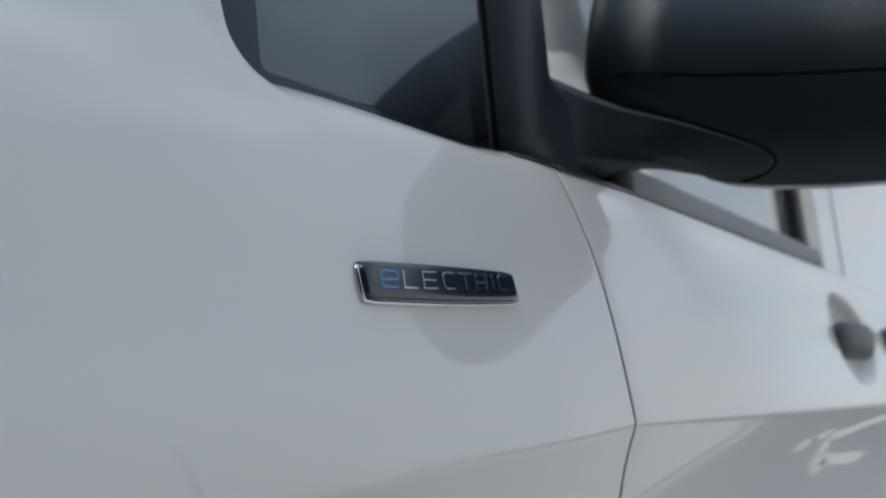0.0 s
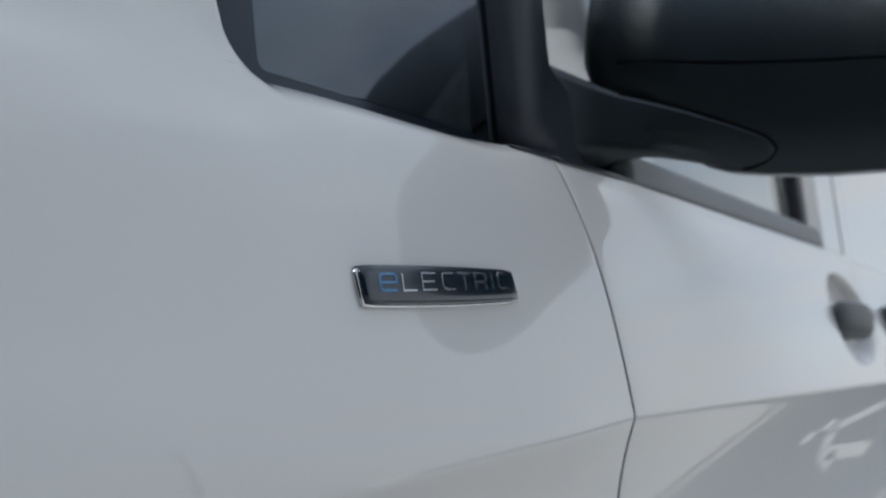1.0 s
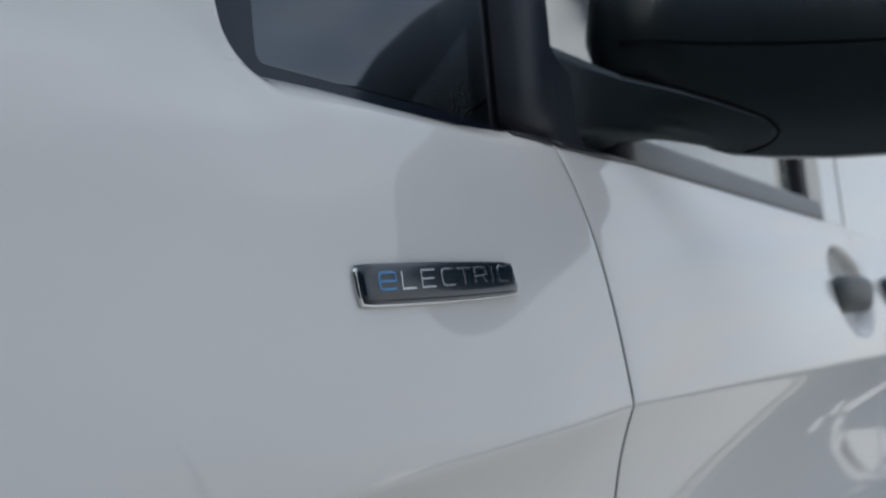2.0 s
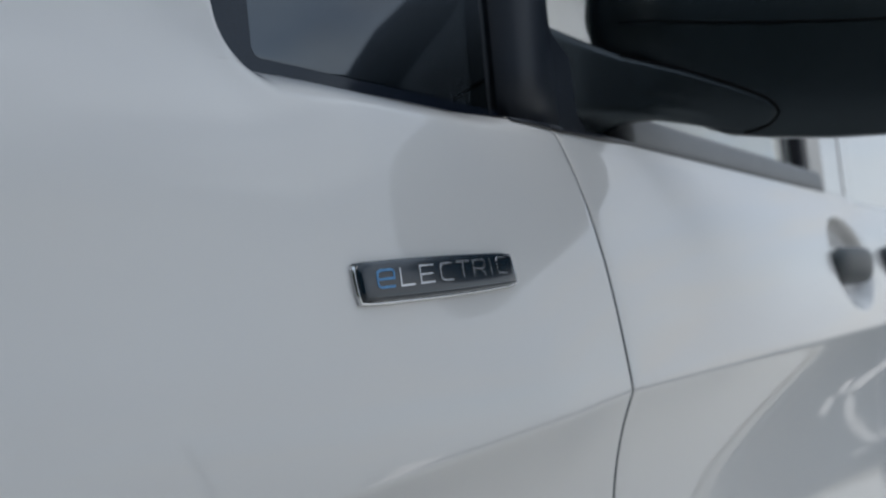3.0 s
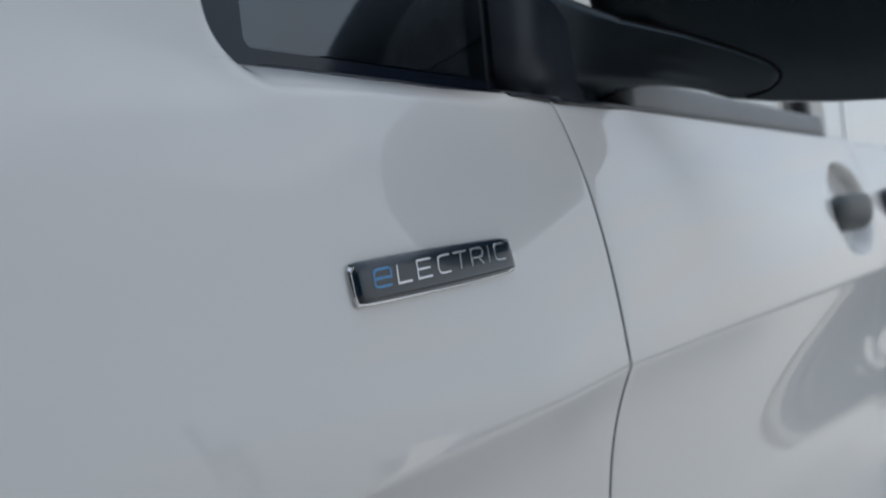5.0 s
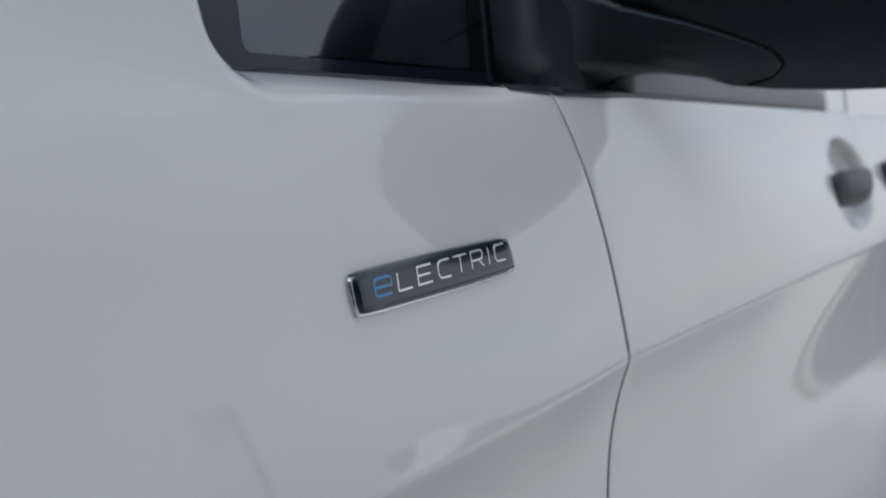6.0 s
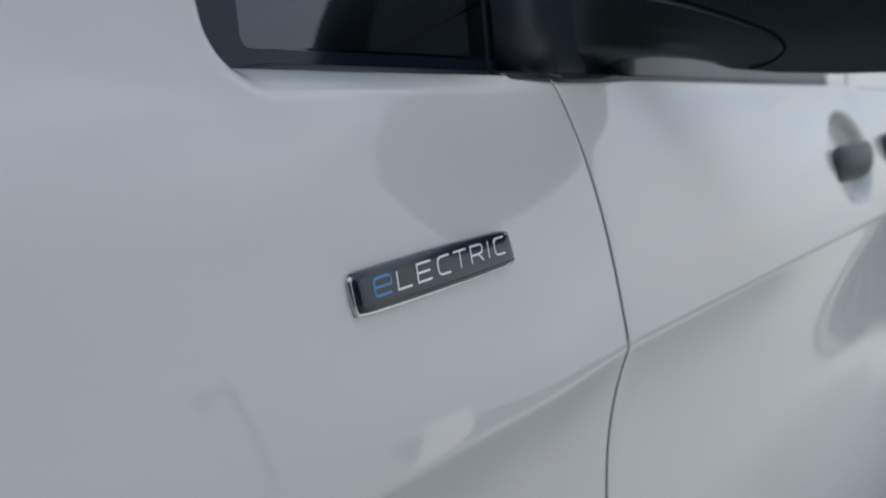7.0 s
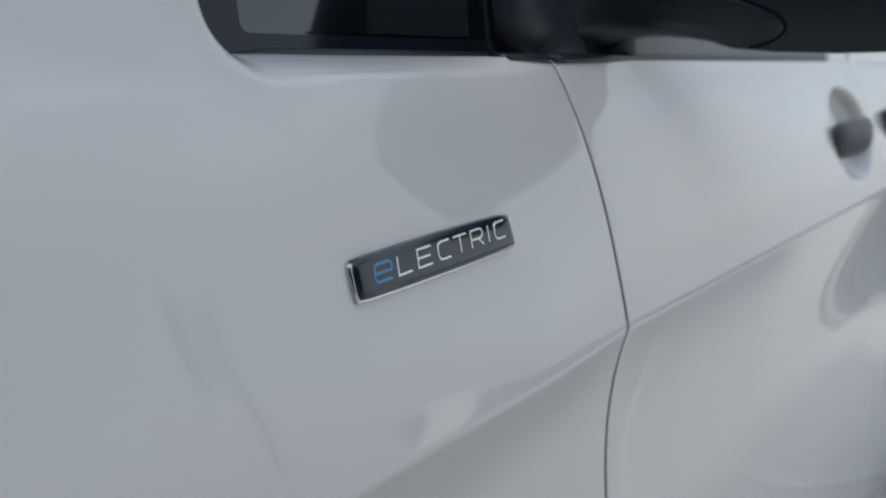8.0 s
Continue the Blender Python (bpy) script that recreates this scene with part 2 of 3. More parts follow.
bm = bmesh.new()
edge = [-2000, -200, -30, -8, -3, 0, 3, 8, 30, 200, 2000]
grid(bm, [[(x, y, 0.0) for x in edge] for y in edge])
me = bpy.data.meshes.new("ground")
bm.to_mesh(me)
bm.free()
me.materials.append(CONCRETE)
tagged(new("ground", me), "pale sunlit concrete yard under the van", "ground", kind="structure")

van = tagged(new("van"), "white electric van with black door mirror and badge", "van")


# ---- painted panels ----
def edge_columns(x0, x1, inner, lip0=True, lip1=True, r=0.0006, deep=0.016):
    """Columns (x, inward offset) for a panel whose two upright edges are rolled inward."""
    cols = []
    if lip0:
        cols.append((x0, r + deep))
        cols += [(x0 + r - r * math.sin(a), r - r * math.cos(a)) for a in [radians(v) for v in (90, 67, 45, 22)]]
    cols += [(x, 0.0) for x in inner]
    if lip1:
        cols += [(x1 - r + r * math.sin(a), r - r * math.cos(a)) for a in [radians(v) for v in (22, 45, 67, 90)]]
        cols.append((x1, r + deep))
    return cols


def arch(x, wheel_x, r=0.37, zc=0.32, sill=0.24):
    d = abs(x - wheel_x)
    return max(sill, zc + math.sqrt(r * r - d * d)) if d < r else sill


LOWER_Z = span(0.78, 0.90, 24) + span(0.902, 0.952, 34) + span(0.956, 1.06, 36) + span(1.0625, BELT, 30)
R = 0.0006

# front wing with the pillar foot in front of the window, in one skin
bm = bmesh.new()
xe = WX + WR
levels = []
for v in span(0, 1, 6)[:-1]:
    levels.append((lambda x, v=v: arch(x, -0.27) * (1 - v) + 0.78 * v, xe))
levels += [(lambda x, z=z: z, xe) for z in LOWER_Z]
for a in span(0, 90, 26)[1:]:
    levels.append((lambda x, z=BELT + WR - WR * math.cos(radians(a)): z, WX + WR - WR * math.sin(radians(a))))
levels += [(lambda x, z=z: z, WX) for z in span(BELT + WR + 0.01, 1.30, 12)]
rows = []
for zf, xr in levels:
    xs = span(-1.05, -0.36, 14) + [-0.34 + (xr - 0.016 + 0.34) * k / 44 for k in range(45)] + [xr - 0.016 + 0.016 * k / 14 for k in range(1, 15)]
    rows.append([(x, side(x, zf(x)), zf(x)) for x in xs])
grid(bm, rows)
k0 = 6 + len(LOWER_Z) - 1
grid(bm, [[(r[-1][0], r[-1][1], r[-1][2]), (r[-1][0] + 0.0006, r[-1][1] + 0.014, r[-1][2] + 0.0004)] for r in rows[k0:]])
cols = [(xe + (SEAM - 0.0019 - R - xe) * k / 60, 0.0) for k in range(61)] + edge_columns(0, SEAM - 0.0019, [], lip0=False)
rows = [[(x, side(x, zf(x)) + o, zf(x)) for x, o in cols] for zf, xr in levels[:k0 + 1]]
grid(bm, rows)
grid(bm, [[(x, side(x, BELT) + o + k, BELT + 0.02 * k) for x, o in cols] for k in (0.0, 0.016)])
bmesh.ops.remove_doubles(bm, verts=bm.verts, dist=0.000002)
part("front_wing", bm, PAINT, van, "glossy white front wing")

# front door
DOOR_END = 1.14
door = None
bm = bmesh.new()
cols = edge_columns(SEAM + 0.0019, DOOR_END, span(SEAM + 0.0019 + R, DOOR_END - R, 70))
HX0, HX1, HZ, HH = 0.890, 1.124, 1.008, 0.059


def bowl(x, z):
    """The hollow behind the door handle."""
    u, v = (x - 0.5 * (HX0 + HX1)) / (0.5 * (HX1 - HX0)), (z - HZ) / HH
    q = u * u + v * v
    return 0.021 * (1 - smooth(0.55, 1.0, q))


zs = span(0.26, 0.76, 16) + LOWER_Z
dense = [(x, o) for x, o in cols if x < HX0 - 0.01] + [(x, 0.0) for x in span(HX0 - 0.008, DOOR_END - R - 0.001, 46)] + [c for c in cols if c[0] > DOOR_END - R]
rows = [[(x, side(x, z) + o + (bowl(x, z) if o == 0 else 0), z) for x, o in dense] for z in zs]
rows.append([(x, side(x, BELT) + o + 0.004, BELT + 0.0015) for x, o in dense])
rows.append([(x, side(x, BELT) + o + 0.016, BELT + 0.0018) for x, o in dense])
grid(bm, rows)
door = part("front_door", bm, PAINT, van, "glossy white front door")

# grey strips added in the gaps before and behind the door, coloured as shade
for gx, gw, mat, deep, flank in ((SEAM, 0.0030, SEAL_AND_GAP, 0.0005, 0.0042), (DOOR_END + 0.0007, 0.0019, PALE_GAP, 0.0003, 0.0003)):
    bm = bmesh.new()
    loft(bm, [[(gx - gw, side(gx, z) + flank, z), (gx + 0.4 * gw, side(gx, z) + deep, z), (gx + gw, side(gx, z) + deep + 0.0002, z), (gx, side(gx, z) + 0.009, z)] for z in span(0.30, BELT - 0.004, 60)])
    part("gap_shade_strip", bm, mat, van, "grey strip in the door gap, coloured like the gap's shade")

# rear side with the sliding door
SLIDE0 = DOOR_END + 0.0014


def press(x, z):
    """The pressed field above the belt of the sliding door."""
    e = min(x - 1.195, z - 1.088)
    return 0.018 * smooth(0.0, 0.011, e)


bm = bmesh.new()
cols = edge_columns(SLIDE0, 3.1, span(SLIDE0 + R, 1.45, 60) + span(1.5, 3.1, 30), lip1=False)
rows = []
for v in span(0, 1, 6)[:-1]:
    rows.append([(x, side(x, arch(x, 2.45) * (1 - v) + 0.78 * v) + o, arch(x, 2.45) * (1 - v) + 0.78 * v) for x, o in cols])
for z in LOWER_Z:
    rows.append([(x, side(x, z) + press(x, z) + o, z) for x, o in cols])
for z in span(BELT + 0.002, 1.16, 24) + span(1.18, 1.74, 10):
    rows.append([(x, side(x, BELT) + 0.15 * (z - BELT) + press(x, z) + o, z) for x, o in cols])
for a in (25, 50, 75, 90):
    rows.append([(x, side(x, BELT) + 0.15 * (1.74 - BELT) + press(x, 1.74) + o + 0.12 * (1 - math.cos(radians(a))), 1.74 + 0.10 * math.sin(radians(a))) for x, o in cols])
grid(bm, rows)
sliding = part("sliding_door", bm, PAINT, van, "glossy white sliding side door")


# ---- door frame, panes and seals of the near side ----
def upright(bm, x0, x1, z0, z1, lean_x, out, thick, slant=0.003, n=8):
    """A pillar that follows the lean of the panes."""
    rings = []
    for z in span(z0, z1, n):
        s = lean_x * (z - z0)
        y = house(z) - out
        rings.append([(x0 + s, y + slant * 0.8, z), (x0 + s + slant, y, z), (x1 + s - 0.003, y, z), (x1 + s, y + 0.002, z), (x1 + s, y + thick, z), (x0 + s, y + thick, z)])
    loft(bm, rings)


bm = bmesh.new()
upright(bm, 1.0115, DOOR_END + 0.0008, BELT + 0.001, 1.74, 0.0, 0.0228, 0.06, 0.016)
part("door_post", bm, PAINT, door, "white upright of the door frame", smooth=False)
bm = bmesh.new()
upright(bm, 0.995, 1.0105, BELT + 0.018, 1.74, 0.0, 0.006, 0.03)
part("window_channel", bm, GASKET, door, "black rubber window channel", smooth=False)
bm = bmesh.new()
loft(bm, [[(x, house(1.70) - 0.010, 1.70), (x, house(1.76) - 0.008, 1.76), (x, house(1.76) + 0.05, 1.76), (x, house(1.70) + 0.05, 1.70)] for x in (0.80, 1.15)])
part("door_header", bm, PAINT, door)

# thin dark lip that runs along the belt under the window pillar, the mirror foot and the belt seal
def foot(x):
    return 0.0022 * smooth(0.14, 0.20, x) * (1 - smooth(0.26, 0.34, x))


for name, x0, x1, owner in (("belt_lip", 0.150, SEAM - 0.002, van), ("belt_lip", SEAM + 0.002, 1.010, door)):
    bm = bmesh.new()
    loft(bm, [[(x, side(x, BELT - 0.002 - foot(x)) - 0.0004, BELT - 0.0012 - foot(x)), (x, side(x, BELT) - 0.0008, BELT + 0.0014), (x, side(x, BELT) + 0.012, BELT + 0.0030), (x, side(x, BELT) + 0.012, BELT - 0.0010)] for x in span(x0, x1, 40)])
    part(name, bm, GASKET, owner, "thin black rubber belt lip")

# outer belt seal of the door
bm = bmesh.new()
rings = []
for x in span(0.332, 1.008, 42):
    y = side(x, BELT) + 0.003
    rings.append([(x, y - 0.0015, BELT - 0.0008), (x, y - 0.0022, BELT + 0.004), (x, y + 0.0005, BELT + 0.016), (x, y + 0.0035, BELT + 0.0228), (x, y + 0.0055, BELT + 0.0242), (x, y + 0.022, BELT + 0.0242), (x, y + 0.022, BELT - 0.0008)])
loft(bm, rings)
part("belt_seal", bm, SEAL_AND_GAP, door, "grey rubber belt seal")

bm = bmesh.new()
slab(bm, [[(x, house(z) + 0.006, z) for x in span(0.215, 1.000, 20)] for z in span(BELT - 0.02, 1.72, 20)], 0.0035)
pane = part("door_pane", bm, CLEAR, door, "tinted door glass")
pane.visible_shadow = False

# fixed front window: black border and pane
FW_Y = 0.0675


def fw_y(x, z):
    return FW_Y + 0.15 * (z - 1.108) + 0.040 * (0.1 - x)


bm = bmesh.new()
outer, inner_loop = [], []
IX, IZ, IR = -0.0565, 1.1080, 0.006
for a in span(0, 90, 16):
    s, c = math.sin(radians(a)), math.cos(radians(a))
    outer.append((WX + WR + 0.001 - (WR + 0.003) * s, BELT - 0.002 + WR - WR * c))
    inner_loop.append((IX + IR - IR * s, IZ + IR - IR * c))
outer = [(0.28, BELT - 0.002)] + [(x, BELT - 0.002) for x in span(0.20, -0.04, 12)] + outer + [(WX - 0.002 + 0.0 * z, z) for z in span(1.17, 1.32, 6)]
inner_loop = [(0.28, IZ + 0.0015)] + [(x, IZ) for x in span(0.20, -0.04, 12)] + inner_loop + [(IX, z) for z in span(1.17, 1.32, 6)]
mid = []
for a, b in zip(outer, inner_loop):
    d = Vector((b[0] - a[0], b[1] - a[1]))
    k = 0.0052 * abs(d.y) / d.length + 0.0022 * abs(d.x) / d.length
    mid.append((a[0] + d.x / d.length * k, a[1] + d.y / d.length * k))
grid(bm, [[(x, fw_y(x, z) + 0.002, z) for x, z in mid], [(x, fw_y(x, z) - 0.0006, z) for x, z in mid], [(x, fw_y(x, z) - 0.0004, z) for x, z in inner_loop]])
fixed = part("front_window", bm, FRIT, van, "fixed front side window with black border", smooth=False)
bm = bmesh.new()
slab(bm, [[(x, fw_y(x, z), z) for x in span(IX - 0.018, 0.21, 24)] for z in span(IZ - 0.0125, 1.32, 16)], 0.0035)
pane = part("pane", bm, GLASS, fixed, "tinted glass pane")
pane.visible_shadow = False

bm = bmesh.new()
lip = [(0.5 * (a[0] + b[0]), 0.5 * (a[1] + b[1])) for a, b in zip(outer, mid)]
grid(bm, [[(x, fw_y(x, z) + 0.012, z) for x, z in outer], [(x, fw_y(x, z) - 0.0040, z) for x, z in outer], [(x, fw_y(x, z) - 0.0036, z) for x, z in lip],
          [(x, fw_y(x, z) - 0.0014, z) for x, z in mid], [(x, fw_y(x, z) + 0.001, z) for x, z in mid]])
part("window_gasket", bm, GASKET, fixed, "black rubber window gasket")

bm = bmesh.new()
loft(bm, [[(x, fw_y(x, 1.11) + 0.005, 1.080), (x, fw_y(x, 1.11) + 0.005, IZ + 0.0015), (x, fw_y(x, 1.11) + 0.030, IZ + 0.0015), (x, fw_y(x, 1.11) + 0.030, 1.080)] for x in span(IX - 0.01, 0.20, 8)])
part("inner_trim", bm, DARK, fixed, "dark trim along the window's lower edge", smooth=False)

# black pillar and sail plate between the two windows
bm = bmesh.new()
upright(bm, 0.186, 0.246, BELT - 0.001, 1.45, 0.04, 0.006, 0.04, 0.018)
part("window_pillar", bm, PLASTIC_FINE, van, "black plastic window pillar")


bm = bmesh.new()
shape = [(0.232, BELT - 0.004), (0.352, BELT - 0.002), (0.346, BELT + 0.012), (0.318, BELT + 0.034), (0.288, BELT + 0.056), (0.255, BELT + 0.072), (0.243, BELT + 0.088), (0.238, BELT + 0.110), (0.235, BELT + 0.16), (0.230, BELT + 0.16)]
loft(bm, [[(x, house(z) + o, z) for x, z in shape] for o in (0.012, -0.004)])
part("sail_plate", bm, PLASTIC_FINE, van, "black plastic mirror foot plate", smooth=False)


# ---- door mirror ----
mirror = tagged(new("door_mirror"), "black plastic door mirror on a broad arm")
mirror.parent = van


def lower_front(t):
    """How far forward the lower front of the head reaches, from its middle (t = 0) to its lower edge (t = 1)."""
    if t < 0.77:
        return (1 - t ** 5) ** 0.2
    d = min(t, 0.98) - 0.77
    return (0.939 - 0.452 * d - 1.3 * d * d) * math.sqrt(max(0.0, 1 - (max(0.0, t - 0.98) / 0.02) ** 2))


def head_ring(y, c, half_x, half_z, n=80):
    """A ring of the mirror head: full above, rounder towards its lower edge."""
    pts = []
    for k in range(n):
        a = 2 * math.pi * k / n
        s, co = math.sin(a), math.cos(a)
        if s <= 0 and co < 0:
            t = abs(s) ** 0.4
            pts.append((c[0] - half_x * lower_front(t), y, c[1] - half_z * t))
            continue
        e = 2.7 if s > 0 else 2.05
        pts.append((c[0] + half_x * math.copysign(abs(co) ** (2 / e), co), y, c[1] + half_z * math.copysign(abs(s) ** (2 / e), s)))
    return pts


def head_span(y):
    """Front and back of the mirror head at a distance out from the door: the front is swept back."""
    d = 0.045 - y
    return 0.298 + 0.095 * (1 - math.exp(-d / 0.10)) + 0.026 * smooth(0.0, 0.06, y), 0.424 + 0.25 * d


HEAD_MID = 1.212
HEAD = ((0.0640, 0.050, 0.020), (0.0625, 0.082, 0.030), (0.0560, 0.108, 0.046), (0.0400, 0.122, 0.066), (0.0140, 0.128, 0.062), (-0.0010, 0.130, 0.080), (-0.0150, 0.131, 0.095), (-0.0260, 0.133, 0.103), (-0.0400, 0.134, 0.107), (-0.0700, 0.138, 0.109),
        (-0.1100, 0.142, 0.109), (-0.1550, 0.140, 0.107), (-0.1950, 0.122, 0.106), (-0.2240, 0.090, 0.106), (-0.2400, 0.072, 0.106),
        (-0.2530, 0.052, 0.106), (-0.2620, 0.034, 0.105), (-0.2720, 0.016, 0.101), (-0.2800, 0.006, 0.095), (-0.2870, 0.003, 0.086), (-0.2920, 0.002, 0.074))


def head_front(y, z):
    """The front of the mirror head at a distance out from the door and a height, below its middle."""
    xf, xb = head_span(y)
    rows = sorted(HEAD)
    down = float(np.interp(y, [r[0] for r in rows], [r[2] for r in rows]))
    up = float(np.interp(y, [r[0] for r in rows], [r[1] for r in rows]))
    half = 0.5 * (xb - xf) * min(1.0, (0.5 * (up + down) / 0.108)) ** 0.6
    t = min(0.995, abs(HEAD_MID - z) / down)
    return 0.5 * (xf + xb) - half * lower_front(t)


bm = bmesh.new()
rings = []
for y, up, down in HEAD:
    xf, xb = head_span(y)
    k = min(1.0, (0.5 * (up + down) / 0.108)) ** 0.6
    ring = head_ring(y, (xf + 0.5 * (xb - xf), 0.0), 0.5 * (xb - xf) * k, 1.0)
    ring = [(x, yy, HEAD_MID + z * (up if z > 0 else down) + 0.11 * max(0.0, x - xf - 0.016) * smooth(0.5, 1.0, -z)) for x, yy, z in ring]
    rings.append([(x + 2.4 * max(0.0, z - 1.180) ** 2, yy, z) for x, yy, z in ring])
loft(bm, rings)
part("housing", bm, PLASTIC, mirror)

# the arm, from the sail plate out to a rounded tip that is let into the head
ARM = [(0.085, 1.190, 1.085, 0.232), (0.070, 1.181, 1.088, 0.256), (0.050, 1.172, 1.093, 0.284), (0.040, 1.168, 1.102, 0.294), (0.027, 1.163, 1.110, 0.305), (0.010, 1.159, 1.1135, 0.316), (0.000, 1.1565, 1.1140, 0.322), (-0.012, 1.1535, 1.1132, 0.329),
       (-0.023, 1.150, 1.1115, 0.336), (-0.034, 1.1465, 1.1092, 0.343), (-0.044, 1.1430, 1.1082, 0.349), (-0.058, 1.1375, 1.1085, 0.357), (-0.069, 1.1325, 1.112, 0.364), (-0.075, 1.127, 1.118, 0.368)]


def arm_front(y, z, front):
    """The arm is flush with the head where it is let into it, and stands clear of it towards the door."""
    low = smooth(1.122, 1.105, z)
    free = front + 0.014 * low * low + 0.15 * (z - 1.135)
    k = smooth(0.010, -0.045, y)
    return free if k == 0 else (1 - k) * free + k * (head_front(y, z) - 0.0016)


bm = bmesh.new()
rings = []
for y, top, low, front in ARM:
    face = [(arm_front(y, z, front), y, z) for z in span(top - 0.003, low + 0.002, 18)]
    deep = max(p[0] for p in face) + 0.008 + 0.02 * smooth(-0.004, -0.03, y)
    rings.append([(face[0][0] + 0.006, y, top)] + face + [(face[-1][0] + 0.005, y, low), (deep, y, low + 0.004), (deep, y, top)])
loft(bm, rings)
part("arm", bm, PLASTIC, mirror)
bm = bmesh.new()
rim = [(y, top) for y, top, low, front in ARM[4:]] + [(-0.0768, 1.1225)] + [(-0.0745, 1.1180), (-0.0690, 1.1130), (-0.0600, 1.1090), (-0.0520, 1.1072)]
edge_line = [(arm_front(y, z, np.interp(-y, [-a[0] for a in ARM], [a[3] for a in ARM])) + 0.0012, y, z) for y, z in rim]
tube(bm, edge_line, 0.0010)
part("joint_gap", bm, GAP, mirror, "dark gap round the arm cover")
bm = bmesh.new()
line = []
for y in span(0.035, -0.20, 16):
    xf, xb = head_span(y)
    line.append((xf + 0.0001 + 0.0028 * smooth(0.014, 0.04, y), y, 1.190 - 0.010 * (0.035 - y)))
tube(bm, line, 0.0006)
part("cover_joint", bm, GAP, mirror, "joint between the upper and lower cover")
bm = bmesh.new()
grid(bm, [[(head_span(y)[1] + 0.001 + 2.4 * max(0.0, z - 1.180) ** 2, y, z) for y in span(-0.02, -0.20, 6)] for z in span(1.140, 1.305, 6)])
part("mirror_glass", bm, MIRROR, mirror, "silvered mirror glass")

# ---- badge ----
badge = tagged(new("badge"), "black lacquered badge with silver and blue lettering")
badge.parent = van


def badge_point(u, v, out):
    """A place on the badge: u along it and v up it, both from -1 to 1, and how far it stands out from the panel."""
    x = 0.0009 + 0.0704 * u + 0.0002 * v
    zc = 1.0024 + 0.0032 * u
    h = 0.0090 - 0.0003 * u + 0.0008 * (1 - u * u)
    z = zc + h * v
    return Vector((x, side(x, z) - out, z))


def badge_rings(levels, drop=0.0):
    """Closed rings round the badge's outline, each shrunk by some metres and standing out by some metres."""
    rings = []
    for shrink, out in levels:
        ring = []
        cu, cv = 1 - shrink / 0.069, 1 - shrink / 0.0085
        n = 16
        loop = [(u, 1) for u in span(-1, 1, n)] + [(1, v) for v in span(1, -1, 4)[1:-1]] + [(u, -1) for u in span(1, -1, n)] + [(-1, v) for v in span(-1, 1, 4)[1:-1]]
        for u, v in loop:
            r = 0.06 if abs(u) == 1 and abs(v) == 1 else 0
            uu = u * (1 - 0.012 * (1 if r else 0))
            vv = v * (1 - r) - (drop if v > 0.9 else 0.0)
            ring.append(badge_point(uu * cu, vv * cv, out))
        rings.append(ring)
    return rings


bm = bmesh.new()
loft(bm, badge_rings([(-0.0013, -0.001), (-0.0013, 0.0014), (-0.0010, 0.0022), (-0.0003, 0.0025), (0.0006, 0.0018)], 0.26))
part("rim", bm, CHROME, badge, "polished chrome rim")
bm = bmesh.new()
loft(bm, badge_rings([(0.0003, 0.0005), (0.0003, 0.0030), (0.0006, 0.0039), (0.0013, 0.0046), (0.0025, 0.0050), (0.0042, 0.0052), (0.0062, 0.0053)]))
part("face", bm, BADGE_BLACK, badge, "black lacquered face")


def strokes(lines, x0, width, tall, half):
    """One letter as flat bars of foil: lines of points in a unit cell."""
    bm = bmesh.new()
    for line in lines:
        pts = []
        for px, pz in line:
            x = x0 + width * px + 0.0014 * (pz - 0.5)
            pts.append(Vector((x, 0, 1.0042 + 0.058 * x + tall * (pz - 0.5))))
        left, right = [], []
        for i, p in enumerate(pts):
            a = (p - pts[i - 1]).normalized() if i else None
            b = (pts[i + 1] - p).normalized() if i < len(pts) - 1 else None
            d = ((a or b) + (b or a)).normalized()
            nrm = Vector((-d.z, 0, d.x))
            k = half / max(0.5, nrm.dot(Vector((-(a or b).z, 0, (a or b).x))))
            left.append(p + nrm * k)
            right.append(p - nrm * k)
        for lift in (0.0055,):
            vs = [[bm.verts.new((q.x, side(q.x, q.z) - lift, q.z)) for q in row] for row in (left, right)]
            vb = [[bm.verts.new((q.x, side(q.x, q.z) - lift + 0.0009, q.z)) for q in row] for row in (left, right)]
            for i in range(len(pts) - 1):
                bm.faces.new((vs[0][i], vs[0][i + 1], vs[1][i + 1], vs[1][i]))
                bm.faces.new((vs[0][i], vb[0][i], vb[0][i + 1], vs[0][i + 1]))
                bm.faces.new((vs[1][i], vs[1][i + 1], vb[1][i + 1], vb[1][i]))
    return bm


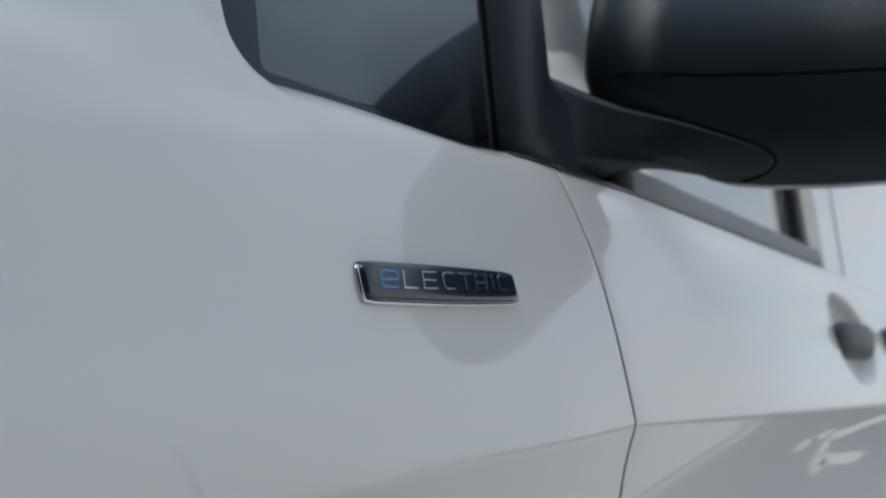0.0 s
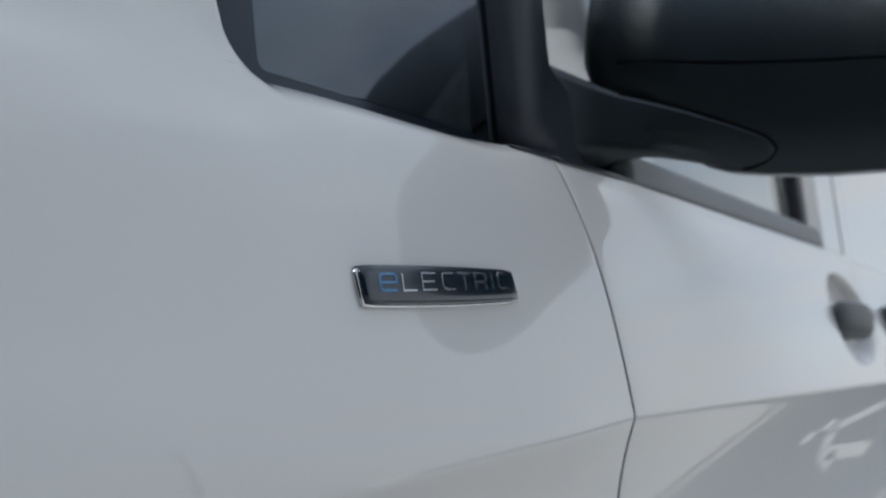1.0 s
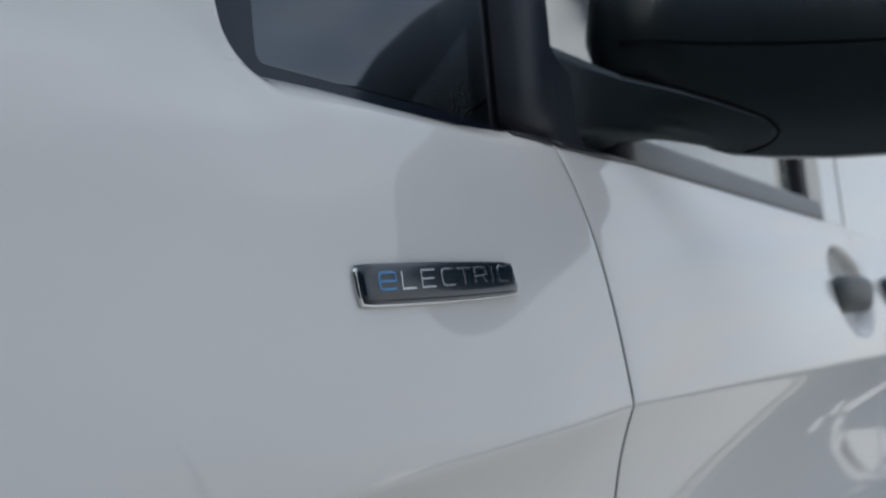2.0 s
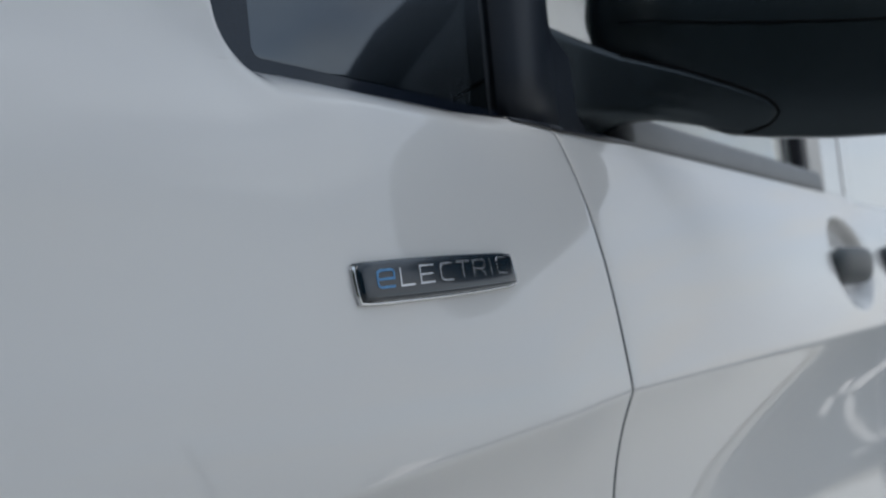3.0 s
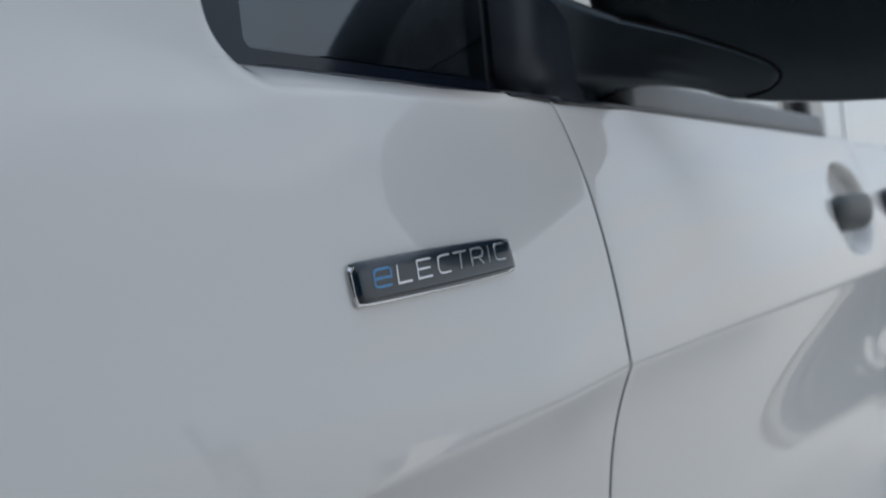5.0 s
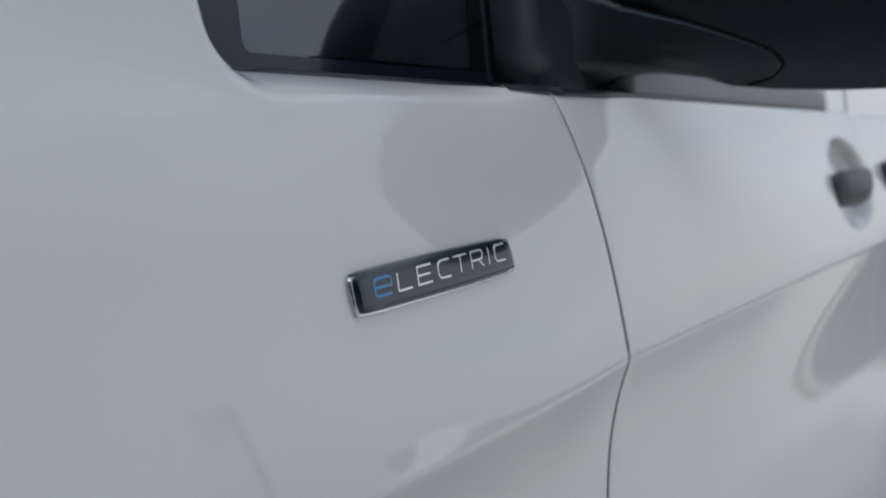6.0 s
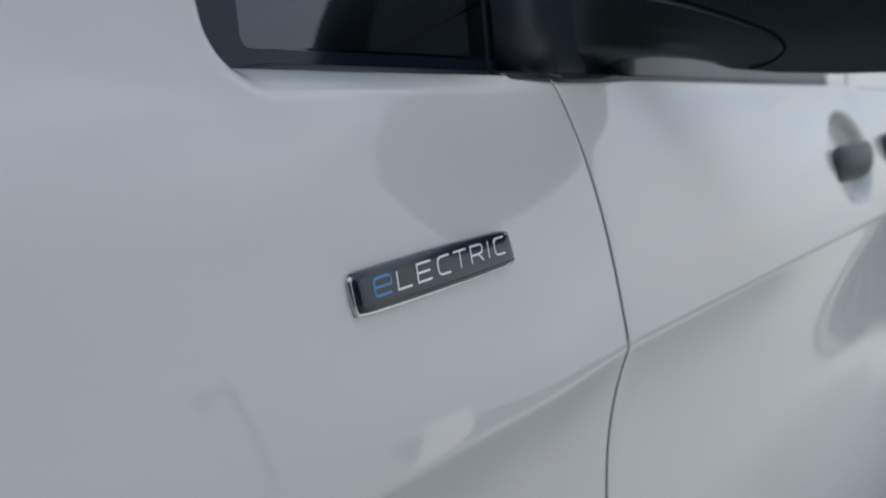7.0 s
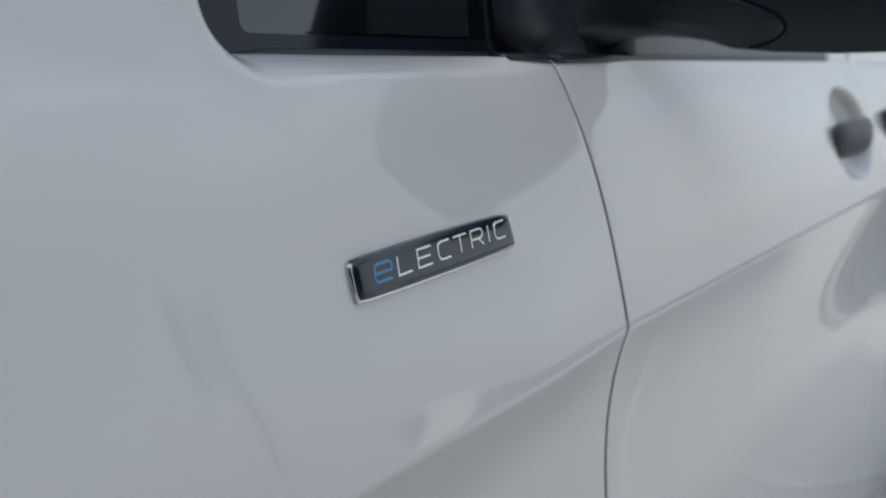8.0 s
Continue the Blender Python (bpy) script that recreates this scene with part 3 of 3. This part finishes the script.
C_LINE = [[(1, 1), (0.30, 1), (0.10, 0.93), (0.0, 0.75), (0.0, 0.25), (0.10, 0.07), (0.30, 0), (1, 0)]]
LETTERS = [
    ("letter_e", [[(1, 0), (0.2, 0), (0.05, 0.08), (0, 0.25), (0, 0.75), (0.05, 0.92), (0.2, 1), (0.85, 1), (0.97, 0.93), (1, 0.8), (1, 0.48), (0.06, 0.48)]], -0.0580, 0.0132, BLUE),
    ("letter_l", [[(0, 1), (0, 0), (1, 0)]], -0.0396, 0.0112, LETTER),
    ("letter_e", [[(1, 1), (0, 1), (0, 0), (1, 0)], [(0.05, 0.5), (0.92, 0.5)]], -0.0229, 0.0120, LETTER),
    ("letter_c", C_LINE, -0.0047, 0.0108, LETTER),
    ("letter_t", [[(0, 1), (1, 1)], [(0.5, 0.95), (0.5, 0)]], 0.0100, 0.0124, LETTER),
    ("letter_r", [[(0, 0), (0, 1), (0.75, 1), (0.93, 0.93), (1, 0.75), (0.93, 0.52), (0.75, 0.45), (0.06, 0.45)], [(0.62, 0.42), (1, 0)]], 0.0268, 0.0116, LETTER),
    ("letter_i", [[(0, 0), (0, 1)]], 0.0443, 0.001, LETTER),
    ("letter_c", C_LINE, 0.0508, 0.0105, LETTER),
]
for name, lines, x0, width, mat in LETTERS:
    part(name, strokes(lines, x0, width, 0.0077 if mat is BLUE else 0.0082, 0.0006 if mat is BLUE else 0.00048), mat, badge, "blue foil letter" if mat is BLUE else "silver foil letter", smooth=False)


# ---- door handles ----
def door_handle(x0, x1, zc, parent):
    bm = bmesh.new()
    rings = []
    for s in span(0, 1, 16):
        x = x0 + (x1 - x0) * s
        arc = math.sin(math.pi * min(1, max(0, 0.06 + 0.88 * s))) ** 0.45
        y = side(x, zc) + 0.010 - 0.015 * arc
        end = math.sin(math.pi * min(0.5, 0.10 + 3.2 * min(s, 1 - s))) ** 0.7
        hz = (0.018 + 0.005 * arc) * end
        hy = (0.008 + 0.004 * arc) * end
        rings.append([(x, y + hy * math.copysign(abs(math.cos(a)) ** 0.95, math.cos(a)), zc - 0.002 + hz * math.copysign(abs(math.sin(a)) ** 0.85, math.sin(a)))
                      for a in [2 * math.pi * k / 20 for k in range(20)]])
    loft(bm, rings)
    return part("door_handle", bm, HANDLE, parent, "black plastic pull handle")


door_handle(0.892, 1.104, 1.007, door)
door_handle(1.225, 1.380, 1.012, sliding)

# ---- closing shell: far side, roof, bonnet, nose, tail, cabin and floor ----
WIDTH = 1.84
bm = bmesh.new()
grid(bm, [[(x, WIDTH - profile(z) - plan(x), z) for x in span(-1.05, 3.1, 30)] for z in [0.24, 0.5, 0.78] + span(0.85, BELT, 16)])
for x0, x1, top in ((-0.60, WX, 1.32), (0.18, 0.26, 1.74), (1.05, 3.1, 1.74)):
    grid(bm, [[(x, WIDTH - 0.05 - 0.15 * (z - BELT), z) for x in (x0 + 0.0 * z, x1)] for z in span(BELT, top, 8)])
part("far_side", bm, PAINT, van, "white far side panel")

roof_z, y_in = 1.84, 0.05 + 0.15 * (1.74 - BELT) + 0.13
bm = bmesh.new()
rows = []
for x in span(0.76, 3.1, 20):
    rows.append([(x, y_in - 0.10 + (WIDTH - 2 * y_in + 0.20) * k / 16, roof_z + 0.03 * math.sin(math.pi * k / 16) - 0.08 * (k in (0, 16)) - 0.04 * smooth(1.0, 0.76, x)) for k in range(17)])
grid(bm, rows)
part("roof", bm, PAINT, van, "white roof")
for flip in (0, 1):
    rings = []
    for s in span(0, 1, 12):
        x, z = -0.56 + 1.36 * s, 1.11 + 0.66 * s
        y = 0.115 + 0.20 * s
        w = 0.035
        ring = [(x - w, y - w, z), (x + w, y - w * 1.1, z - 0.02), (x + w, y + w, z - 0.02), (x - w, y + w, z)]
        rings.append([(a, WIDTH - b, c) if flip else (a, b, c) for a, b, c in ring])
    bm = bmesh.new()
    loft(bm, rings)
    part("windscreen_pillar", bm, PAINT, van)
bm = bmesh.new()
rows = []
for s in span(0, 1, 12):
    x = -1.05 + 0.55 * s
    z = 0.95 + 0.17 * s ** 0.7
    rows.append([(x, side(x, BELT) + (WIDTH - 2 * side(x, BELT)) * k / 16, z + 0.03 * math.sin(math.pi * k / 16)) for k in range(17)])
grid(bm, rows)
part("bonnet", bm, PAINT, van, "white bonnet")
bm = bmesh.new()
grid(bm, [[(-1.05 - 0.12 * math.sin(math.pi * k / 16) - 0.05 * math.sin(math.pi * (z - 0.24) / 0.72), side(-1.05, 0.8) + (WIDTH - 2 * side(-1.05, 0.8)) * k / 16, z) for k in range(17)] for z in span(0.24, 0.96, 10)])
part("nose", bm, PAINT, van, "white nose panel")
bm = bmesh.new()
grid(bm, [[(3.1 + 0.03 * math.sin(math.pi * k / 8), 0.03 + (WIDTH - 0.06) * k / 8 + (0.20 * smooth(BELT, 1.8, z)) * (1 - k / 4), z) for k in range(9)] for z in span(0.24, 1.80, 10)])
part("tail", bm, PAINT, van, "white tail panel")
bm = bmesh.new()
f = [[(-0.50 + 1.28 * s, 0.12 + 0.20 * s + (WIDTH - 0.24 - 0.40 * s) * k / 8, 1.12 + 0.68 * s) for k in range(9)] for s in span(0, 1, 8)]
loft(bm, [[r[0], r[-1], (r[-1][0] + 0.003, r[-1][1], r[-1][2] - 0.004), (r[0][0] + 0.003, r[0][1], r[0][2] - 0.004)] for r in f])
screen = part("windscreen", bm, GLASS, van, "tinted windscreen")
screen.visible_shadow = False
bm = bmesh.new()
box(bm, (-0.95, 0.14, 0.26), (3.05, WIDTH - 0.14, 0.30))
box(bm, (-0.52, 0.14, 0.60), (-0.02, WIDTH - 0.14, 1.07), 0.05)
for y0 in (0.0, WIDTH):
    k = 1 if y0 == 0 else -1
    box(bm, (-0.05, min(y0 + k * 0.09, y0 + k * 0.13), 0.30), (1.15, max(y0 + k * 0.09, y0 + k * 0.13), 1.075))
part("cabin", bm, DARK, van, "dark cabin lining", smooth=False)
for y0, cloth in ((0.21, FABRIC), (1.12, DARK)):
    seat = new("seat")
    seat.parent = van
    bm = bmesh.new()
    box(bm, (0.48, y0, 0.62), (1.00, y0 + 0.50, 0.78), 0.05)
    part("cushion", bm, cloth, seat)
    bm = bmesh.new()
    rings = []
    for z, x, half in ((0.70, 0.93, 0.20), (0.82, 0.94, 0.235), (1.00, 0.96, 0.24), (1.18, 0.985, 0.225), (1.27, 1.00, 0.19), (1.34, 1.01, 0.13), (1.39, 1.02, 0.095), (1.43, 1.03, 0.08)):
        rings.append([(x + 0.055 * math.copysign(abs(math.cos(a)) ** 0.8, math.cos(a)), y0 + 0.25 + half * math.copysign(abs(math.sin(a)) ** 0.7, math.sin(a)), z) for a in [2 * math.pi * k / 24 for k in range(24)]])
    loft(bm, rings)
    part("backrest", bm, cloth, seat)
    bm = bmesh.new()
    box(bm, (0.975, y0 + 0.165, 1.375), (1.085, y0 + 0.40, 1.64), 0.045)
    box(bm, (1.03, y0 + 0.22, 1.33), (1.04, y0 + 0.23, 1.43))
    part("headrest", bm, cloth, seat)
bm = bmesh.new()
loft(bm, [[(1.17, y0, z), (1.17, WIDTH - y0, z), (1.185, WIDTH - y0, z), (1.185, y0, z)] for z, y0 in ((0.30, 0.10), (1.10, 0.12), (1.74, 0.20), (1.82, 0.32))])
part("bulkhead", bm, PANEL, van, "grey load-space bulkhead", smooth=False)
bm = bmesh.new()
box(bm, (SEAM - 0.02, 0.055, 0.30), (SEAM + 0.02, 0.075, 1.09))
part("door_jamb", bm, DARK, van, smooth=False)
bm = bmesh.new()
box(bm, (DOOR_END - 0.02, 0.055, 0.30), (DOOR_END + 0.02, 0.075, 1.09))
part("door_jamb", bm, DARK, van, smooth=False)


def wheel(x, flip):
    y = WIDTH - 0.14 if flip else 0.14
    k = -1 if flip else 1
    w = new("wheel")
    w.parent = van
    def lathe(pts, n=40):
        b = bmesh.new()
        rings = [[(x + r * math.cos(2 * math.pi * i / n), y + k * o, 0.315 + r * math.sin(2 * math.pi * i / n)) for i in range(n)] for r, o in pts]
        loft(b, rings, caps=True)
        return b
    part("tyre", lathe([(0.19, -0.08), (0.22, -0.095), (0.29, -0.10), (0.312, -0.075), (0.315, 0), (0.312, 0.075), (0.29, 0.10), (0.22, 0.095), (0.19, 0.08)]), TYRE, w, "black tyre")
    part("rim", lathe([(0.05, -0.055), (0.07, -0.075), (0.16, -0.060), (0.19, -0.085), (0.20, -0.09), (0.20, 0.08)]), STEEL, w, "grey wheel rim")


for wx in (-0.27, 2.45):
    for far in (False, True):
        wheel(wx, far)


# ---- what stands behind the van and shows in its paint ----
GALV = material("galvanised_steel", (0.13, 0.135, 0.14), rough=0.55, metal=0.4, tone=0.12, tone_scale=8, grain=0.2, grain_scale=120)
BLOCK = material("white_coated_board", (0.90, 0.85, 0.81), rough=0.55, tone=0.10, tone_scale=5, grain=0.6, grain_scale=90)


KERB = material("kerb_stone", (0.30, 0.30, 0.29), rough=0.85, tone=0.12, tone_scale=3, grain=0.5, grain_scale=80)

BAY_PAINT = material("grey_worn_bay_paint", (0.55, 0.55, 0.54), rough=0.8, tone=0.2, tone_scale=5, grain=0.4, grain_scale=150)
WORN = material("faded_road_paint", (0.17, 0.175, 0.18), rough=0.8, tone=0.3, tone_scale=5, grain=0.4, grain_scale=150)
ROAD_PAINT = material("worn_white_road_paint", (0.43, 0.42, 0.41), rough=0.7, tone=0.12, tone_scale=6, grain=0.4, grain_scale=150)

# slim lamp post
lamp = tagged(new("street_lamp"), "slim grey galvanised lamp post with a small lantern", "street lamp")
bm = bmesh.new()
tube(bm, [(0, 0, 0), (0, 0, 0.5), (0, 0, 0.51), (0, 0, 1.5), (0, 0, 2.46)], 0.046, 12)
part("post", bm, GALV, lamp)
bm = bmesh.new()
loft(bm, [[(r * math.cos(2 * math.pi * k / 16), r * math.sin(2 * math.pi * k / 16), z) for k in range(16)] for z, r in ((2.44, 0.048), (2.47, 0.058), (2.58, 0.066), (2.62, 0.062), (2.65, 0.03))])
part("lantern", bm, GALV, lamp)
lamp.matrix_world = pose(6.18, -7.60, 0, 0, 0, 140)

# plain slanted board in the yard, added and tilted to give a pale reflection
board = tagged(new("slanted_board"), "plain white slanted board on two steel legs, added to reflect as a pale patch", "board")
bm = bmesh.new()
loft(bm, [[(-0.13, 0.30 - 0.68 * k, 0.03 + 0.69 * k), (0.085, 0.30 - 0.68 * k, 0.03 + 0.69 * k), (0.085, 0.292 - 0.68 * k, 0.021 + 0.69 * k), (-0.13, 0.292 - 0.68 * k, 0.021 + 0.69 * k)] for k in (0.0, 0.5, 1.0)])
part("panel", bm, BLOCK, board, smooth=False)
for x in (-0.11, 0.065):
    bm = bmesh.new()
    tube(bm, [(x, -0.40, 0.0), (x, -0.375, 0.69)], 0.010)
    part("leg", bm, GALV, board, "thin steel leg")
    bm = bmesh.new()
    tube(bm, [(x, 0.292, 0.0), (x, 0.292, 0.025)], 0.012)
    part("foot", bm, GALV, board, "short steel foot")
board.matrix_world = pose(3.26, -2.80, 0, 0, 0, 50)

# white line across the end of the parking bay
bm = bmesh.new()
box(bm, (2.57, -1.2, 0.002), (2.65, 0.9, 0.006), 0.002, 1)
tagged(part("bay_line", bm, BAY_PAINT, None, smooth=False), "worn white painted parking line", "road marking", kind="structure")

# a service road of dark asphalt that crosses behind the van, with kerb stones and painted marks
ROAD_M = pose(0, 0, 0, 0, 0, 45)          # its x runs along the road, its y towards the van


def asphalt_material():
    m = material("asphalt", (0.054, 0.068, 0.080), rough=0.85, tone=0.18, tone_scale=1.3, grain=0.8, grain_scale=120)
    return m


ASPHALT = asphalt_material()
N0, N1 = -4.62, -12.0
bm = bmesh.new()
rows = [[(u, v, 0.004) for u in span(0.2, 40, 30)] for v in span(N0, N1, 4)]
grid(bm, rows)
road = part("road", bm, ASPHALT, None, smooth=False)
tagged(road, "dark grey asphalt service road with white marks", "road", kind="structure")
road.matrix_world = ROAD_M


def road_strip(name, mat, v0, v1, u0, u1, z, label):
    bm = bmesh.new()
    box(bm, (u0, min(v0, v1), 0.003), (u1, max(v0, v1), z), 0.002, 1)
    return part(name, bm, mat, road, label, smooth=False)


stone = None
for k in range(44):
    u = 0.2 + k * 0.5
    if stone is None:
        bm = bmesh.new()
        box(bm, (0.0, N0, 0.002), (0.494, N0 + 0.12, 0.030), 0.008, 2)
        stone = part("kerb_stone", bm, KERB, road, smooth=False)
        stone.location.x = u
    else:
        st = new("kerb_stone", stone.data)
        st.parent = road
        st.location.x = u
for v in (N0 - 0.22, N0 - 0.52):
    road_strip("edge_line", WORN, v, v - 0.06, 0.3, 20, 0.006, "thin faded edge line")
# painted dashes and a box of broad white lines, given by two ends in the yard and a width
MARKS = (((7.36, -1.37), (7.66, -1.42), 0.13), ((7.72, -1.26), (8.02, -1.31), 0.13), ((8.20, -1.36), (9.90, -1.13), 0.16), ((8.30, -1.40), (8.75, -1.64), 0.16),
         ((8.70, -1.62), (9.55, -1.86), 0.16), ((9.10, -1.70), (11.2, -1.84), 0.16), ((9.85, -1.13), (11.2, -1.30), 0.14))
for a, b, wide in MARKS:
    d = Vector((b[0] - a[0], b[1] - a[1]))
    bm = bmesh.new()
    box(bm, (0.0, -0.5 * wide, 0.003), (d.length, 0.5 * wide, 0.007), 0.002, 1)
    dash = part("road_mark", bm, ROAD_PAINT, road, "white painted road mark", smooth=False)
    dash.matrix_local = ROAD_M.inverted() @ pose(a[0], a[1], 0, 0, 0, math.degrees(math.atan2(d.y, d.x)))


# unseen row of trees ahead of the van, added to darken the mirror's reflections
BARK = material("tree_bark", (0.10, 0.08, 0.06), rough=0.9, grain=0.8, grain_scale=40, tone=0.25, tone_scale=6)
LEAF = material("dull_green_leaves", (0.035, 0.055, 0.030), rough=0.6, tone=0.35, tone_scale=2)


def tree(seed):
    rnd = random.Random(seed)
    t = tagged(new("tree"), "unseen broad-leaved tree with dense dark green crown, added to darken reflections", "tree", group="trees ahead of the van")
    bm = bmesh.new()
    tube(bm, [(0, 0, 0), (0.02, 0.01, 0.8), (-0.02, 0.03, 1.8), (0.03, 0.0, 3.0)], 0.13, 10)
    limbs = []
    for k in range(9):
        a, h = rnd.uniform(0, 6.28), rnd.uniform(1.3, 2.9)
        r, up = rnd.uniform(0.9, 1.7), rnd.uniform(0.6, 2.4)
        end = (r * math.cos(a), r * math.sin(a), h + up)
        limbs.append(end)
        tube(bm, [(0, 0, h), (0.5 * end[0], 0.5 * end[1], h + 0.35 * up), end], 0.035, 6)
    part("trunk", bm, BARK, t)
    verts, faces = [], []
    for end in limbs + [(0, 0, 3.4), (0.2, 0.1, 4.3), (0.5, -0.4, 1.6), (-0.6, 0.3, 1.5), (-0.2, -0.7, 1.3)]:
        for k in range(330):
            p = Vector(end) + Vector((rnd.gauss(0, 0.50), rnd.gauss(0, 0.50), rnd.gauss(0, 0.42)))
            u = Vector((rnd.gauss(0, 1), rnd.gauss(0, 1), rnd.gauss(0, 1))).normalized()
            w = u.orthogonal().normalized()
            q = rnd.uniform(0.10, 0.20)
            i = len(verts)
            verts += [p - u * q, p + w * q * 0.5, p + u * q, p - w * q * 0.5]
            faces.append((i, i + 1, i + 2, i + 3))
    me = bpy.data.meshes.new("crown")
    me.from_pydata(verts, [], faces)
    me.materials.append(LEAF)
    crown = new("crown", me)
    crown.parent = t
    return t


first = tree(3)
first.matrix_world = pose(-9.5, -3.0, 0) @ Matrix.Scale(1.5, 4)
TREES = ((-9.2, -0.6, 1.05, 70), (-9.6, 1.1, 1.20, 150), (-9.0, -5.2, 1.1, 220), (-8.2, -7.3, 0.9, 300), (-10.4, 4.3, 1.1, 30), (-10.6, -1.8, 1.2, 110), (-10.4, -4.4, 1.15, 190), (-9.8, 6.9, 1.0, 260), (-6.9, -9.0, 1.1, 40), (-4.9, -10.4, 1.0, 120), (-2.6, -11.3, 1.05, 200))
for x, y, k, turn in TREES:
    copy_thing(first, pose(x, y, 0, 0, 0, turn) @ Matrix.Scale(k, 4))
